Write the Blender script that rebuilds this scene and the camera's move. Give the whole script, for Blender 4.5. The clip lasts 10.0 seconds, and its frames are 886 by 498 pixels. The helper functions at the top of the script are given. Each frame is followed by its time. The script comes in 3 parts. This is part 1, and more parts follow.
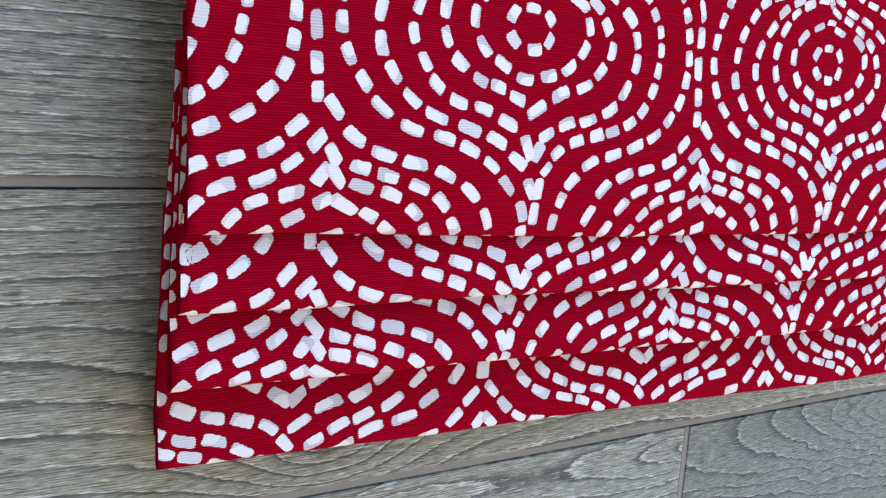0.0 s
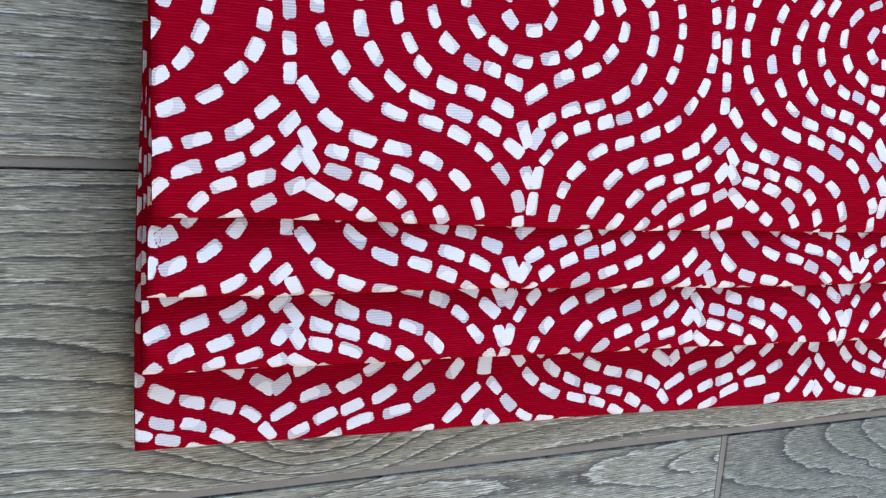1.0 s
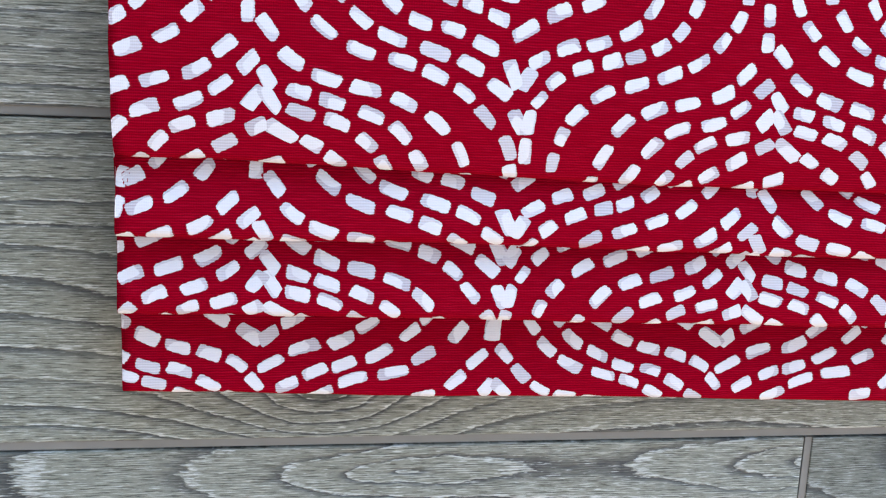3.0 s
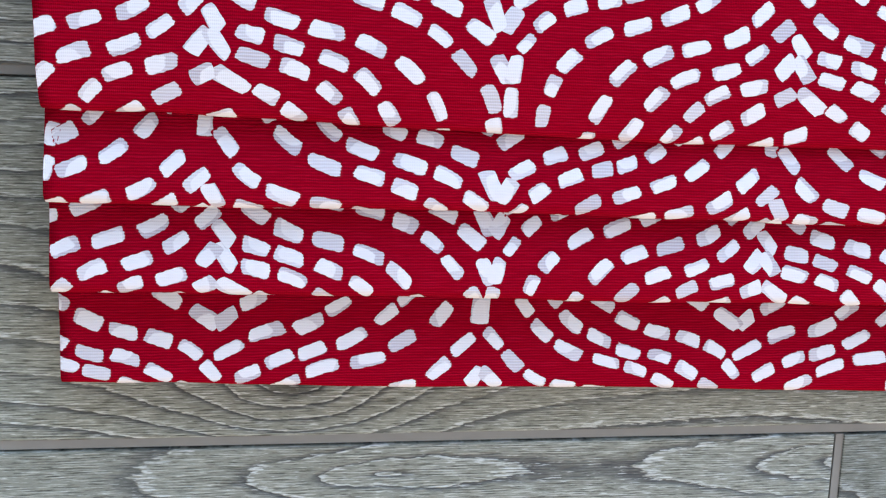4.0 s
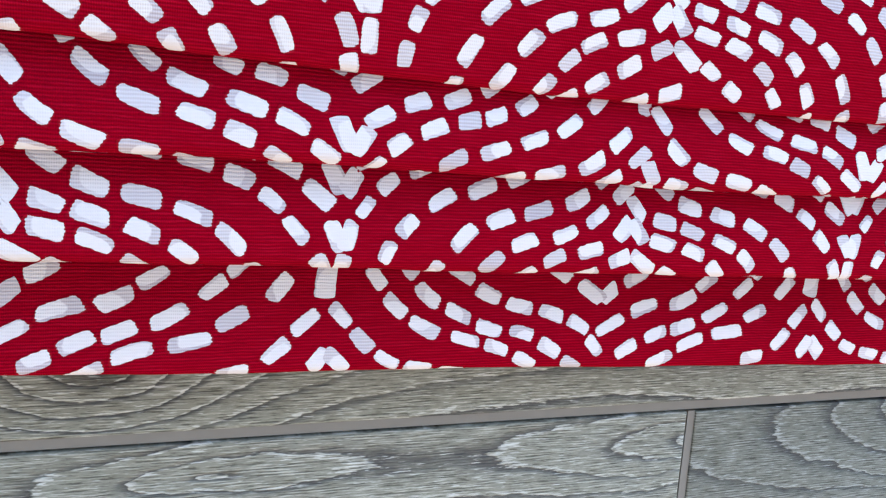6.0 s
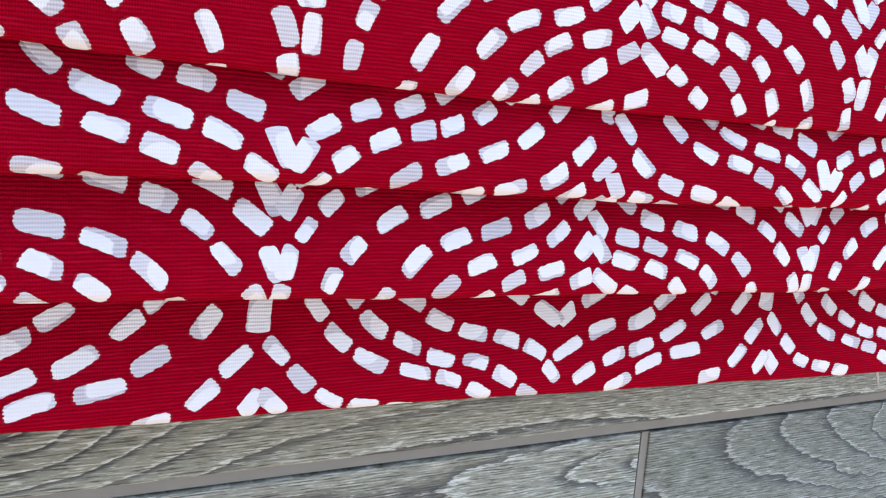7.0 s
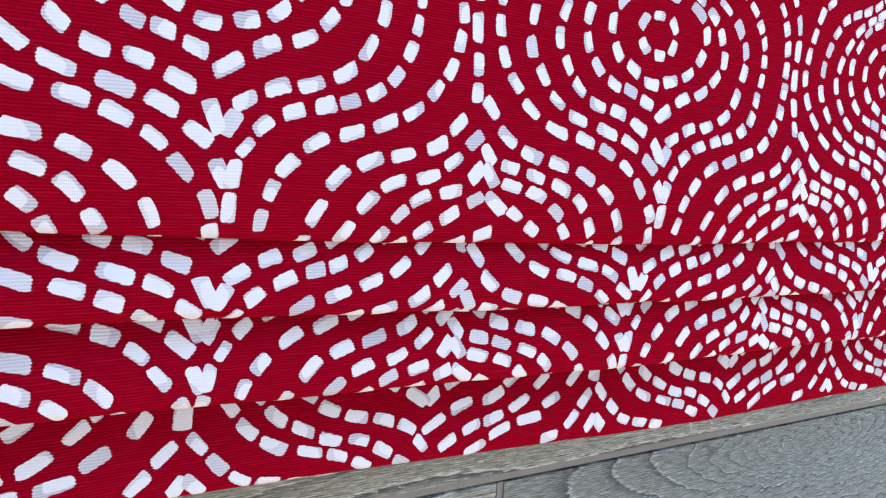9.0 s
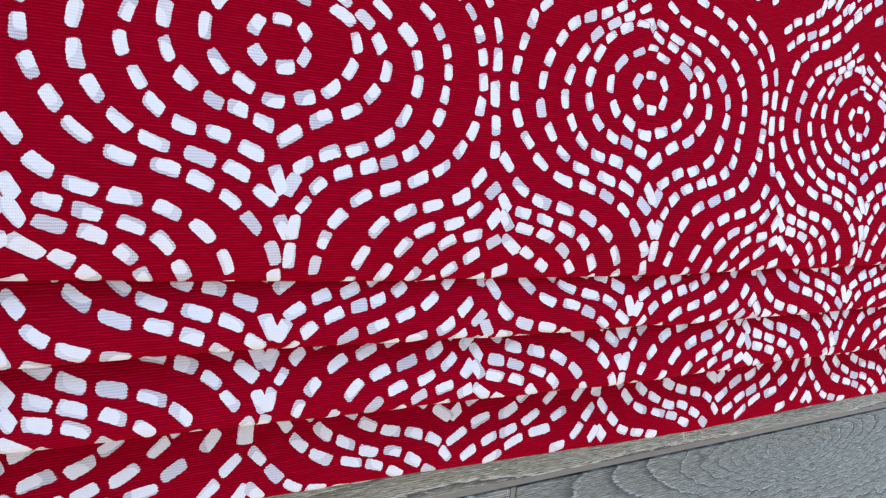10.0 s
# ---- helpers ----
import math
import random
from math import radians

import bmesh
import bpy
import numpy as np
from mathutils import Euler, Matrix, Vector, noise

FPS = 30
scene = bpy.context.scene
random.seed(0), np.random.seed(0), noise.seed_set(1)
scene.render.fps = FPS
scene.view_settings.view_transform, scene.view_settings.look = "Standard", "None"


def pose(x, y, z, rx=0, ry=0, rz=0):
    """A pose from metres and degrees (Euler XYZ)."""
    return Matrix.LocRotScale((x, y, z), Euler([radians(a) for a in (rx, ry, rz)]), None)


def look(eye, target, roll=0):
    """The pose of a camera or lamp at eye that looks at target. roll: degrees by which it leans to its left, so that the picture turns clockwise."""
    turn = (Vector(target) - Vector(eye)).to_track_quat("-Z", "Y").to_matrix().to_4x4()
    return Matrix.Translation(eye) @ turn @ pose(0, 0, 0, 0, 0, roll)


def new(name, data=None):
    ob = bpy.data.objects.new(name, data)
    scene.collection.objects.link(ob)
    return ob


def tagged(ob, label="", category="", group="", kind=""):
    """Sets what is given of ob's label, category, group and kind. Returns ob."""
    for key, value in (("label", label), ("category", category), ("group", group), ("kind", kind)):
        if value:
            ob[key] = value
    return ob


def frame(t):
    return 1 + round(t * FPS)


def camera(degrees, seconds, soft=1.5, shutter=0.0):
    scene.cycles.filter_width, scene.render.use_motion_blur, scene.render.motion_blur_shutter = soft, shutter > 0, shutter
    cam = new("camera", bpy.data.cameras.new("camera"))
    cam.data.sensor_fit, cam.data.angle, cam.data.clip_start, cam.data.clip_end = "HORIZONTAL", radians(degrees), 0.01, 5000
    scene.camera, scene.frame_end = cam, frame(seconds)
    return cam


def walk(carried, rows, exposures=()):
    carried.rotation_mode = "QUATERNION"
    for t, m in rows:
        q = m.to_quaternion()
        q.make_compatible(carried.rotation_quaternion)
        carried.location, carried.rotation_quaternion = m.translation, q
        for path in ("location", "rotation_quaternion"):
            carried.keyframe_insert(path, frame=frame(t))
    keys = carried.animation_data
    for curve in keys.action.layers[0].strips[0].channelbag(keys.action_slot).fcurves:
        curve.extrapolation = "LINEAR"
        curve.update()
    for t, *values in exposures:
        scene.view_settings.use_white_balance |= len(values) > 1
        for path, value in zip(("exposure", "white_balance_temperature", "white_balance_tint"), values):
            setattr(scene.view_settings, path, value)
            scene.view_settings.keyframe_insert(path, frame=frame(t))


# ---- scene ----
cam = camera(54.1, 10.0, soft=1.25)
PATH = [
    (0, (-0.0695, 0.1418, 0.3394), (0.0820, 0.0913, 0.0855), 109.32),
    (0.5, (-0.0464, 0.1432, 0.3493), (0.0887, 0.0887, 0.0871), 113.17),
    (1, (-0.0189, 0.1420, 0.3496), (0.0977, 0.0860, 0.0789), 117.16),
    (1.5, (0.0114, 0.1406, 0.3446), (0.1053, 0.0812, 0.0659), 123.89),
    (2, (0.0370, 0.1189, 0.3501), (0.1098, 0.0703, 0.0632), 125.10),
    (2.5, (0.0573, 0.1228, 0.3644), (0.1120, 0.0670, 0.0747), 137.13),
    (4, (0.0924, 0.0939, 0.3260), (0.1312, 0.0464, 0.0323), 141.62),
    (4.5, (0.0949, 0.0845, 0.3040), (0.1478, 0.0339, 0.0132), 134.44),
    (5, (0.0999, 0.0785, 0.2982), (0.1685, 0.0287, 0.0105), 127.42),
    (6.5, (0.0825, 0.0789, 0.2666), (0.2035, 0.0308, -0.0036), 114.01),
    (7, (0.0847, 0.0819, 0.2490), (0.2199, 0.0333, -0.0142), 111.70),
    (7.5, (0.0885, 0.0812, 0.2461), (0.2378, 0.0339, -0.0098), 109.63),
    (8, (0.0792, 0.0969, 0.2653), (0.2408, 0.0506, 0.0169), 108.14),
    (8.5, (0.0651, 0.1138, 0.2832), (0.2315, 0.0709, 0.0372), 106.52),
    (9, (0.0545, 0.1274, 0.3026), (0.2229, 0.0853, 0.0579), 106.28),
    (9.5, (0.0392, 0.1388, 0.3213), (0.2085, 0.0983, 0.0769), 105.46),
    (10, (0.0165, 0.1448, 0.3347), (0.1866, 0.1059, 0.0906), 104.89),
]
EXPOSURES = [(0.0, -0.10), (5.0, -0.07), (7.5, -0.06), (10.0, -0.18)]
walk(cam, [(t, look(eye, target, roll)) for t, eye, target, roll in PATH], EXPOSURES)

# ---- light: area lamps at two unseen windows and an added warm fill ----
world = bpy.data.worlds.new("sky")
scene.world = world
world.use_nodes = True
wt = world.node_tree
sky = wt.nodes.new("ShaderNodeTexSky")
sky.sky_type, sky.sun_disc = "NISHITA", False
sky.sun_elevation, sky.sun_rotation = radians(42), radians(200)
wt.nodes["Background"].inputs["Strength"].default_value = 0.10
wt.links.new(sky.outputs[0], wt.nodes["Background"].inputs["Color"])


def unseen_light(name, x, y, z, w, h, rz, power, colour):
    lamp = bpy.data.lights.new(name, "AREA")
    lamp.shape, lamp.size, lamp.size_y, lamp.energy, lamp.color = "RECTANGLE", w, h, power, colour
    ob = new(name, lamp)
    ob.matrix_world = pose(x, y, z, 90, 0, rz)
    return ob


# room: x -1.6..2.0, y -1.7..1.7, height 2.45
X0, X1, Y0, Y1, HIGH = -1.6, 2.0, -1.7, 1.7, 2.45
unseen_light("unseen_light", 0.75, Y1 + 0.02, 1.25, 1.5, 1.6, 180, 55.0, (0.50, 0.69, 1.0))
unseen_light("unseen_light", X1 + 0.02, 0.1, 1.25, 1.5, 1.6, 90, 32.0, (0.58, 0.75, 1.0))
# warm fill added from the south to tint the fold lips cream
unseen_light("unseen_light", 0.75, Y0 - 0.02, 0.84, 1.3, 0.8, 0, 31.0, (1.0, 0.69, 0.40))


# ---- materials ----
def material(name):
    m = bpy.data.materials.new(name)
    m.use_nodes = True
    return m, m.node_tree, m.node_tree.nodes["Principled BSDF"]


def node(nt, kind, **given):
    n = nt.nodes.new(kind)
    for key, value in given.items():
        if key in n.inputs:
            n.inputs[key].default_value = value
        elif key == "operation":
            n.operation = value
        elif key == "blend":
            n.blend_type = value
    return n


def math_node(nt, op, a, b=None, c=None):
    n = nt.nodes.new("ShaderNodeMath")
    n.operation = op
    for i, v in enumerate((a, b, c)):
        if v is None:
            continue
        if isinstance(v, (int, float)):
            n.inputs[i].default_value = v
        else:
            nt.links.new(v, n.inputs[i])
    return n.outputs[0]


def ramp(nt, fac, stops):
    n = nt.nodes.new("ShaderNodeValToRGB")
    e = n.color_ramp.elements
    while len(e) < len(stops):
        e.new(0.5)
    for i, (p, c) in enumerate(stops):
        e[i].position, e[i].color = p, (*c, 1) if len(c) == 3 else c
    nt.links.new(fac, n.inputs[0])
    return n.outputs[0]


def mix(nt, fac, a, b, blend="MIX"):
    n = nt.nodes.new("ShaderNodeMix")
    n.data_type, n.blend_type = "RGBA", blend
    for sock, v in ((n.inputs[0], fac), (n.inputs[6], a), (n.inputs[7], b)):
        if isinstance(v, (int, float)):
            sock.default_value = v
        elif isinstance(v, tuple):
            sock.default_value = (*v, 1) if len(v) == 3 else v
        else:
            nt.links.new(v, sock)
    return n.outputs[2]


def noise_tex(nt, vec, scale, detail=3.0, rough=0.55, dist=0.0):
    n = nt.nodes.new("ShaderNodeTexNoise")
    n.inputs["Scale"].default_value, n.inputs["Detail"].default_value = scale, detail
    n.inputs["Roughness"].default_value, n.inputs["Distortion"].default_value = rough, dist
    nt.links.new(vec, n.inputs["Vector"])
    return n.outputs[0]


def mapped(nt, vec, loc=(0, 0, 0), scale=(1, 1, 1), rot=(0, 0, 0)):
    n = nt.nodes.new("ShaderNodeMapping")
    n.inputs["Location"].default_value, n.inputs["Scale"].default_value, n.inputs["Rotation"].default_value = loc, scale, rot
    nt.links.new(vec, n.inputs["Vector"])
    return n.outputs[0]


def uv_of(nt, name):
    n = nt.nodes.new("ShaderNodeUVMap")
    n.uv_map = name
    return n.outputs[0]


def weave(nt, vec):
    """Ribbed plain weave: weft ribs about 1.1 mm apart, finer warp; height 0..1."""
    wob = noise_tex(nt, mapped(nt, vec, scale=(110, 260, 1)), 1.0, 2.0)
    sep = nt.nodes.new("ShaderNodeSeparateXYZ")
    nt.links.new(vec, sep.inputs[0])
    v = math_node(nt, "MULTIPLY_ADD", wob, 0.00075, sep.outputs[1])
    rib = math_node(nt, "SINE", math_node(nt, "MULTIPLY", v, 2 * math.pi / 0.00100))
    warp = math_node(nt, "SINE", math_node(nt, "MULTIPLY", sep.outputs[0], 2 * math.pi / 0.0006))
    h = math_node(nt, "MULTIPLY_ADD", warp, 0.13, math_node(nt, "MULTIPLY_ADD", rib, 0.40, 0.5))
    slub = noise_tex(nt, mapped(nt, vec, scale=(90, 950, 1)), 1.0, 2.0)
    return h, slub


def bump(nt, bsdf, height, strength, distance):
    n = nt.nodes.new("ShaderNodeBump")
    n.inputs["Strength"].default_value, n.inputs["Distance"].default_value = strength, distance
    nt.links.new(height, n.inputs["Height"])
    nt.links.new(n.outputs[0], bsdf.inputs["Normal"])


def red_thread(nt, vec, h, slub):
    """Red yarn, slubs along the weft, painted shade: bright rib crowns, dark valleys."""
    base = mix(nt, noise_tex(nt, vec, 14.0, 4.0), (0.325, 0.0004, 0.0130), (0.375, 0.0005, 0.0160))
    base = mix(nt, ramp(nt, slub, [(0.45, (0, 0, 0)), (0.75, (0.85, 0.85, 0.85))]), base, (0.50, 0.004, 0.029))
    # weave height darkens the base colour, as shade between the ribs
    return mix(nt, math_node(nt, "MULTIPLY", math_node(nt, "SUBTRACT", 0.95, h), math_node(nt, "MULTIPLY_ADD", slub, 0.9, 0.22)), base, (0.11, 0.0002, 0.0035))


def red_cotton():
    m, nt, b = material("red_cotton")
    vec = uv_of(nt, "cloth")
    h, slub = weave(nt, vec)
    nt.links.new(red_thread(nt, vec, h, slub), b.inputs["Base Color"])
    b.inputs["Roughness"].default_value = 0.95
    b.inputs["Specular IOR Level"].default_value = 0.015
    bump(nt, b, h, 0.7, 0.0003)
    return m


def white_print():
    m, nt, b = material("white_print")
    vec, st = uv_of(nt, "cloth"), uv_of(nt, "stroke")
    h, slub = weave(nt, vec)
    geo = nt.nodes.new("ShaderNodeNewGeometry")
    rnd = geo.outputs["Random Per Island"]
    sep = nt.nodes.new("ShaderNodeSeparateXYZ")
    nt.links.new(st, sep.inputs[0])
    # a thin lavender-grey stroke below, an opaque white one set beside it on top
    edge = noise_tex(nt, mapped(nt, vec, scale=(420, 620, 1)), 1.0, 3.0, 0.65)
    r2 = math_node(nt, "FRACT", math_node(nt, "MULTIPLY", rnd, 37.31))
    r3 = math_node(nt, "FRACT", math_node(nt, "MULTIPLY", rnd, 91.7))
    r4 = math_node(nt, "FRACT", math_node(nt, "MULTIPLY", rnd, 173.9))
    s2 = math_node(nt, "MULTIPLY_ADD", sep.outputs[0], 2.0, math_node(nt, "MULTIPLY_ADD", r2, 1.5, -1.75))
    w2 = math_node(nt, "MULTIPLY_ADD", sep.outputs[1], 2.0, math_node(nt, "MULTIPLY_ADD", r3, 1.1, -1.55))
    slant = math_node(nt, "MULTIPLY_ADD", w2, math_node(nt, "MULTIPLY_ADD", r4, 0.8, -0.4), s2)

    def rounded(a, c, p):
        a, c = (math_node(nt, "POWER", math_node(nt, "ABSOLUTE", q), p) for q in (a, c))
        return math_node(nt, "POWER", math_node(nt, "ADD", a, c), 1.0 / p)

    far = math_node(nt, "MULTIPLY_ADD", edge, 0.25, rounded(slant, w2, 3.5))
    wash = ramp(nt, math_node(nt, "SUBTRACT", far, 1.02), [(0.0, (0, 0, 0)), (0.09, (1, 1, 1))])
    wash = math_node(nt, "MAXIMUM", wash, math_node(nt, "GREATER_THAN", r4, 0.88))
    wash = math_node(nt, "MULTIPLY", wash, math_node(nt, "MULTIPLY_ADD", r3, 0.6, 0.4))
    col = mix(nt, wash, (0.805, 0.795, 0.835), (0.640, 0.620, 0.695))
    # rib shade put into the print's colour, strongest on the thin wash
    valley_shade = math_node(nt, "MULTIPLY", math_node(nt, "SUBTRACT", 1.0, h), math_node(nt, "MULTIPLY_ADD", wash, 0.60, 0.05))
    col = mix(nt, valley_shade, col, (0.34, 0.27, 0.30))
    # the paint ends ragged along the ribs and lets the red yarn through
    ex = rounded(math_node(nt, "MULTIPLY_ADD", sep.outputs[0], 2.0, -1.0), math_node(nt, "MULTIPLY_ADD", sep.outputs[1], 2.0, -1.0), 7.0)
    ex = math_node(nt, "MULTIPLY_ADD", h, -0.05, math_node(nt, "MULTIPLY_ADD", edge, 0.20, ex))
    bare = ramp(nt, math_node(nt, "SUBTRACT", ex, 0.5), [(0.462, (0, 0, 0)), (0.474, (1, 1, 1))])
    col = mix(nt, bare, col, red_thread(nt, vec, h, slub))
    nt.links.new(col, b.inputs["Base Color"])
    b.inputs["Roughness"].default_value = 0.85
    b.inputs["Specular IOR Level"].default_value = 0.12
    bump(nt, b, h, 0.45, 0.0003)
    return m


def wood_tile(straight=6.0, swirl=1.0, figures=None, rings=20.0, tone=(1.0, 1.0, 1.0)):
    """Printed oak: sawn bands with a dark lower flank and a limed upper rim, over fine fibres."""
    m, nt, b = material("wood_look_tile")
    geo = nt.nodes.new("ShaderNodeTexCoord")
    info = nt.nodes.new("ShaderNodeObjectInfo")
    comb = nt.nodes.new("ShaderNodeCombineXYZ")
    nt.links.new(math_node(nt, "MULTIPLY", info.outputs["Random"], 40.0), comb.inputs[2])
    add = nt.nodes.new("ShaderNodeVectorMath")
    nt.links.new(geo.outputs["Object"], add.inputs[0])
    nt.links.new(comb.outputs[0], add.inputs[1])
    vec = add.outputs[0]
    sep = nt.nodes.new("ShaderNodeSeparateXYZ")
    nt.links.new(geo.outputs["Object"], sep.inputs[0])
    fray = noise_tex(nt, mapped(nt, vec, scale=(70, 420, 1)), 1.0, 3.0, 0.65)
    field = math_node(nt, "MULTIPLY", noise_tex(nt, mapped(nt, vec, scale=(2.4, 9.0, 1.0)), 1.0, 2.0, 0.45, 0.15), swirl)
    ripple = noise_tex(nt, mapped(nt, vec, scale=(26, 34, 1)), 1.0, 3.0, 0.6)
    field = math_node(nt, "MULTIPLY_ADD", fray, 0.016, field)
    field = math_node(nt, "MULTIPLY_ADD", sep.outputs[1], straight, field)
    core = None
    for hx, hy, along, across, lift, sway, dark in figures or ():
        kx = math_node(nt, "MULTIPLY", math_node(nt, "SUBTRACT", sep.outputs[0], hx), 1.0 / along)
        ky = math_node(nt, "MULTIPLY", math_node(nt, "SUBTRACT", math_node(nt, "MULTIPLY_ADD", ripple, sway, sep.outputs[1]), hy + sway / 2), 1.0 / across)
        d2 = math_node(nt, "ADD", math_node(nt, "MULTIPLY", kx, kx), math_node(nt, "MULTIPLY", ky, ky))
        ring = math_node(nt, "EXPONENT", math_node(nt, "MULTIPLY", math_node(nt, "SQRT", d2), -1.0))
        field = math_node(nt, "MULTIPLY_ADD", ring, lift, field)
        if dark:
            core = ramp(nt, math_node(nt, "MULTIPLY_ADD", fray, 0.12, d2), [(0.07, (1, 1, 1)), (0.17, (0, 0, 0))])
    lines = math_node(nt, "FRACT", math_node(nt, "MULTIPLY", field, rings))
    strong = noise_tex(nt, mapped(nt, vec, loc=(3, 1, 0), scale=(6, 45, 1)), 1.0, 2.0, 0.5)
    wob = noise_tex(nt, mapped(nt, vec, scale=(9, 60, 1)), 1.0, 2.0, 0.5)
    fine = math_node(nt, "SINE", math_node(nt, "MULTIPLY_ADD", wob, 30.0, math_node(nt, "MULTIPLY", sep.outputs[1], 2 * math.pi / 0.00105)))
    gate = noise_tex(nt, mapped(nt, vec, scale=(105, 1750, 1)), 1.0, 3.0, 0.72)
    fibre = math_node(nt, "MULTIPLY_ADD", fine, 0.05, gate)
    cloud = noise_tex(nt, mapped(nt, vec, scale=(7, 22, 1)), 1.0, 4.0, 0.6)
    band = ramp(nt, lines, [(0.0, (0, 0, 0)), (0.55, (0.05, 0.05, 0.05)), (0.78, (0.22, 0.22, 0.22)), (0.89, (0.75, 0.75, 0.75)), (0.97, (1, 1, 1)), (1.0, (0.15, 0.15, 0.15))])
    band = math_node(nt, "MULTIPLY", band, ramp(nt, strong, [(0.28, (0.50, 0.50, 0.50)), (0.55, (1, 1, 1))]))
    base = mix(nt, cloud, (0.250, 0.250, 0.200), (0.345, 0.352, 0.305))
    base = mix(nt, math_node(nt, "MULTIPLY", ramp(nt, fibre, [(0.37, (1, 1, 1)), (0.46, (0, 0, 0))]), 0.85), base, (0.062, 0.062, 0.050))
    base = mix(nt, math_node(nt, "MULTIPLY", ramp(nt, fibre, [(0.55, (0, 0, 0)), (0.64, (1, 1, 1))]), 0.85), base, (0.60, 0.60, 0.55))
    base = mix(nt, math_node(nt, "MULTIPLY", band, 0.88), base, (0.046, 0.049, 0.056))
    if core:
        base = mix(nt, math_node(nt, "MULTIPLY", core, 0.8), base, (0.035, 0.033, 0.030))
    fleck = noise_tex(nt, mapped(nt, vec, scale=(150, 1300, 1)), 1.0, 2.0, 0.6)
    rim = ramp(nt, lines, [(0.0, (1, 1, 1)), (0.07, (0.9, 0.9, 0.9)), (0.13, (0.0, 0.0, 0.0)), (0.97, (0.0, 0.0, 0.0)), (1.0, (0.8, 0.8, 0.8))])
    lime = ramp(nt, math_node(nt, "MULTIPLY_ADD", rim, 0.20, math_node(nt, "MULTIPLY_ADD", strong, 0.22, fleck)), [(0.735, (0, 0, 0)), (0.82, (1, 1, 1))])
    lime = math_node(nt, "MULTIPLY", lime, ramp(nt, gate, [(0.40, (0.12, 0.12, 0.12)), (0.58, (1, 1, 1))]))
    base = mix(nt, math_node(nt, "MULTIPLY", lime, 0.90), base, (0.74, 0.75, 0.73))
    base = mix(nt, 1.0, base, tone, "MULTIPLY")
    nt.links.new(base, b.inputs["Base Color"])
    nt.links.new(ramp(nt, fibre, [(0.3, (0.60, 0.60, 0.60)), (0.7, (0.42, 0.42, 0.42))]), b.inputs["Roughness"])
    b.inputs["Specular IOR Level"].default_value = 0.32
    hgt = math_node(nt, "SUBTRACT", math_node(nt, "MULTIPLY", fibre, 0.6), math_node(nt, "MULTIPLY", band, 0.7))
    bump(nt, b, hgt, 0.7, 0.0009)
    return m


def plain(name, colour, rough=0.8, scale=8.0, amount=0.06):
    m, nt, b = material(name)
    tc = nt.nodes.new("ShaderNodeTexCoord")
    n = noise_tex(nt, tc.outputs["Object"], scale, 5.0)
    dark = tuple(c * (1 - amount) for c in colour)
    nt.links.new(mix(nt, n, dark, colour), b.inputs["Base Color"])
    b.inputs["Roughness"].default_value = rough
    bump(nt, b, noise_tex(nt, tc.outputs["Object"], scale * 40, 2.0), 0.15, 0.001)
    return m


RED, WHITE = red_cotton(), white_print()
TILE = wood_tile(7.4, 0.22, None, 20.0, (1.02, 1.05, 1.05))
# figures on the planks: x, y of the heart, reach along and across, number of rings, dark core
KNOTTED = wood_tile(4.6, 0.34, [(0.2440, 0.0250, 0.048, 0.030, 0.30, 0.012, True)], 20.0, (0.92, 0.96, 0.95))
FIGURED = wood_tile(3.2, 0.50, None, 44.0, (0.97, 0.99, 1.0))
CATHEDRAL = wood_tile(0.9, 0.20, [(0.7120, 0.1235, 0.085, 0.0170, 0.20, 0.010, False), (0.9250, 0.1230, 0.105, 0.0200, 0.33, 0.012, False)], 20.0, (0.90, 0.96, 0.98))
# right plank: dark bluish tone stands in for shade and cool window light
COOL_SHADE = wood_tile(1.6, 0.42, [(0.2600, 0.1220, 0.130, 0.0260, 0.78, 0.030, False)], 20.0, (0.62, 0.68, 0.71))
GROUT = plain("grey_grout", (0.27, 0.262, 0.238), 0.9, 90.0, 0.22)
PAINT = plain("wall_paint", (0.60, 0.555, 0.48), 0.85)
CEIL = plain("ceiling_paint", (0.82, 0.81, 0.79), 0.9)
FRAME = plain("white_frame", (0.8, 0.8, 0.79), 0.4)


# ---- room: unseen walls, ceiling and windows added to enclose and bounce the light ----
def mesh_object(name, bm, mat, parent=None, label=""):
    me = bpy.data.meshes.new(name)
    bm.to_mesh(me)
    bm.free()
    me.materials.append(mat)
    ob = new(name, me)
    if parent:
        ob.parent = parent
    if label:
        ob["label"] = label
    return ob


part = mesh_object


def box(bm, x0, x1, y0, y1, z0, z1):
    bmesh.ops.create_cube(bm, size=1.0, matrix=Matrix.Translation(((x0 + x1) / 2, (y0 + y1) / 2, (z0 + z1) / 2)) @ Matrix.Diagonal((x1 - x0, y1 - y0, z1 - z0, 1)))


def wall(name, boxes):
    bm = bmesh.new()
    for b in boxes:
        box(bm, *b)
    return tagged(mesh_object(name, bm, PAINT), "unseen plain beige painted wall added to bounce light", "wall", kind="structure")


T = 0.12
WZ0, WZ1 = 0.42, 2.08
NX0, NX1 = -0.02, 1.52
EY0, EY1 = -0.67, 0.87
wall("wall_north", [(X0 - T, NX0, Y1, Y1 + T, 0, HIGH), (NX1, X1 + T, Y1, Y1 + T, 0, HIGH), (NX0, NX1, Y1, Y1 + T, 0, WZ0), (NX0, NX1, Y1, Y1 + T, WZ1, HIGH)])
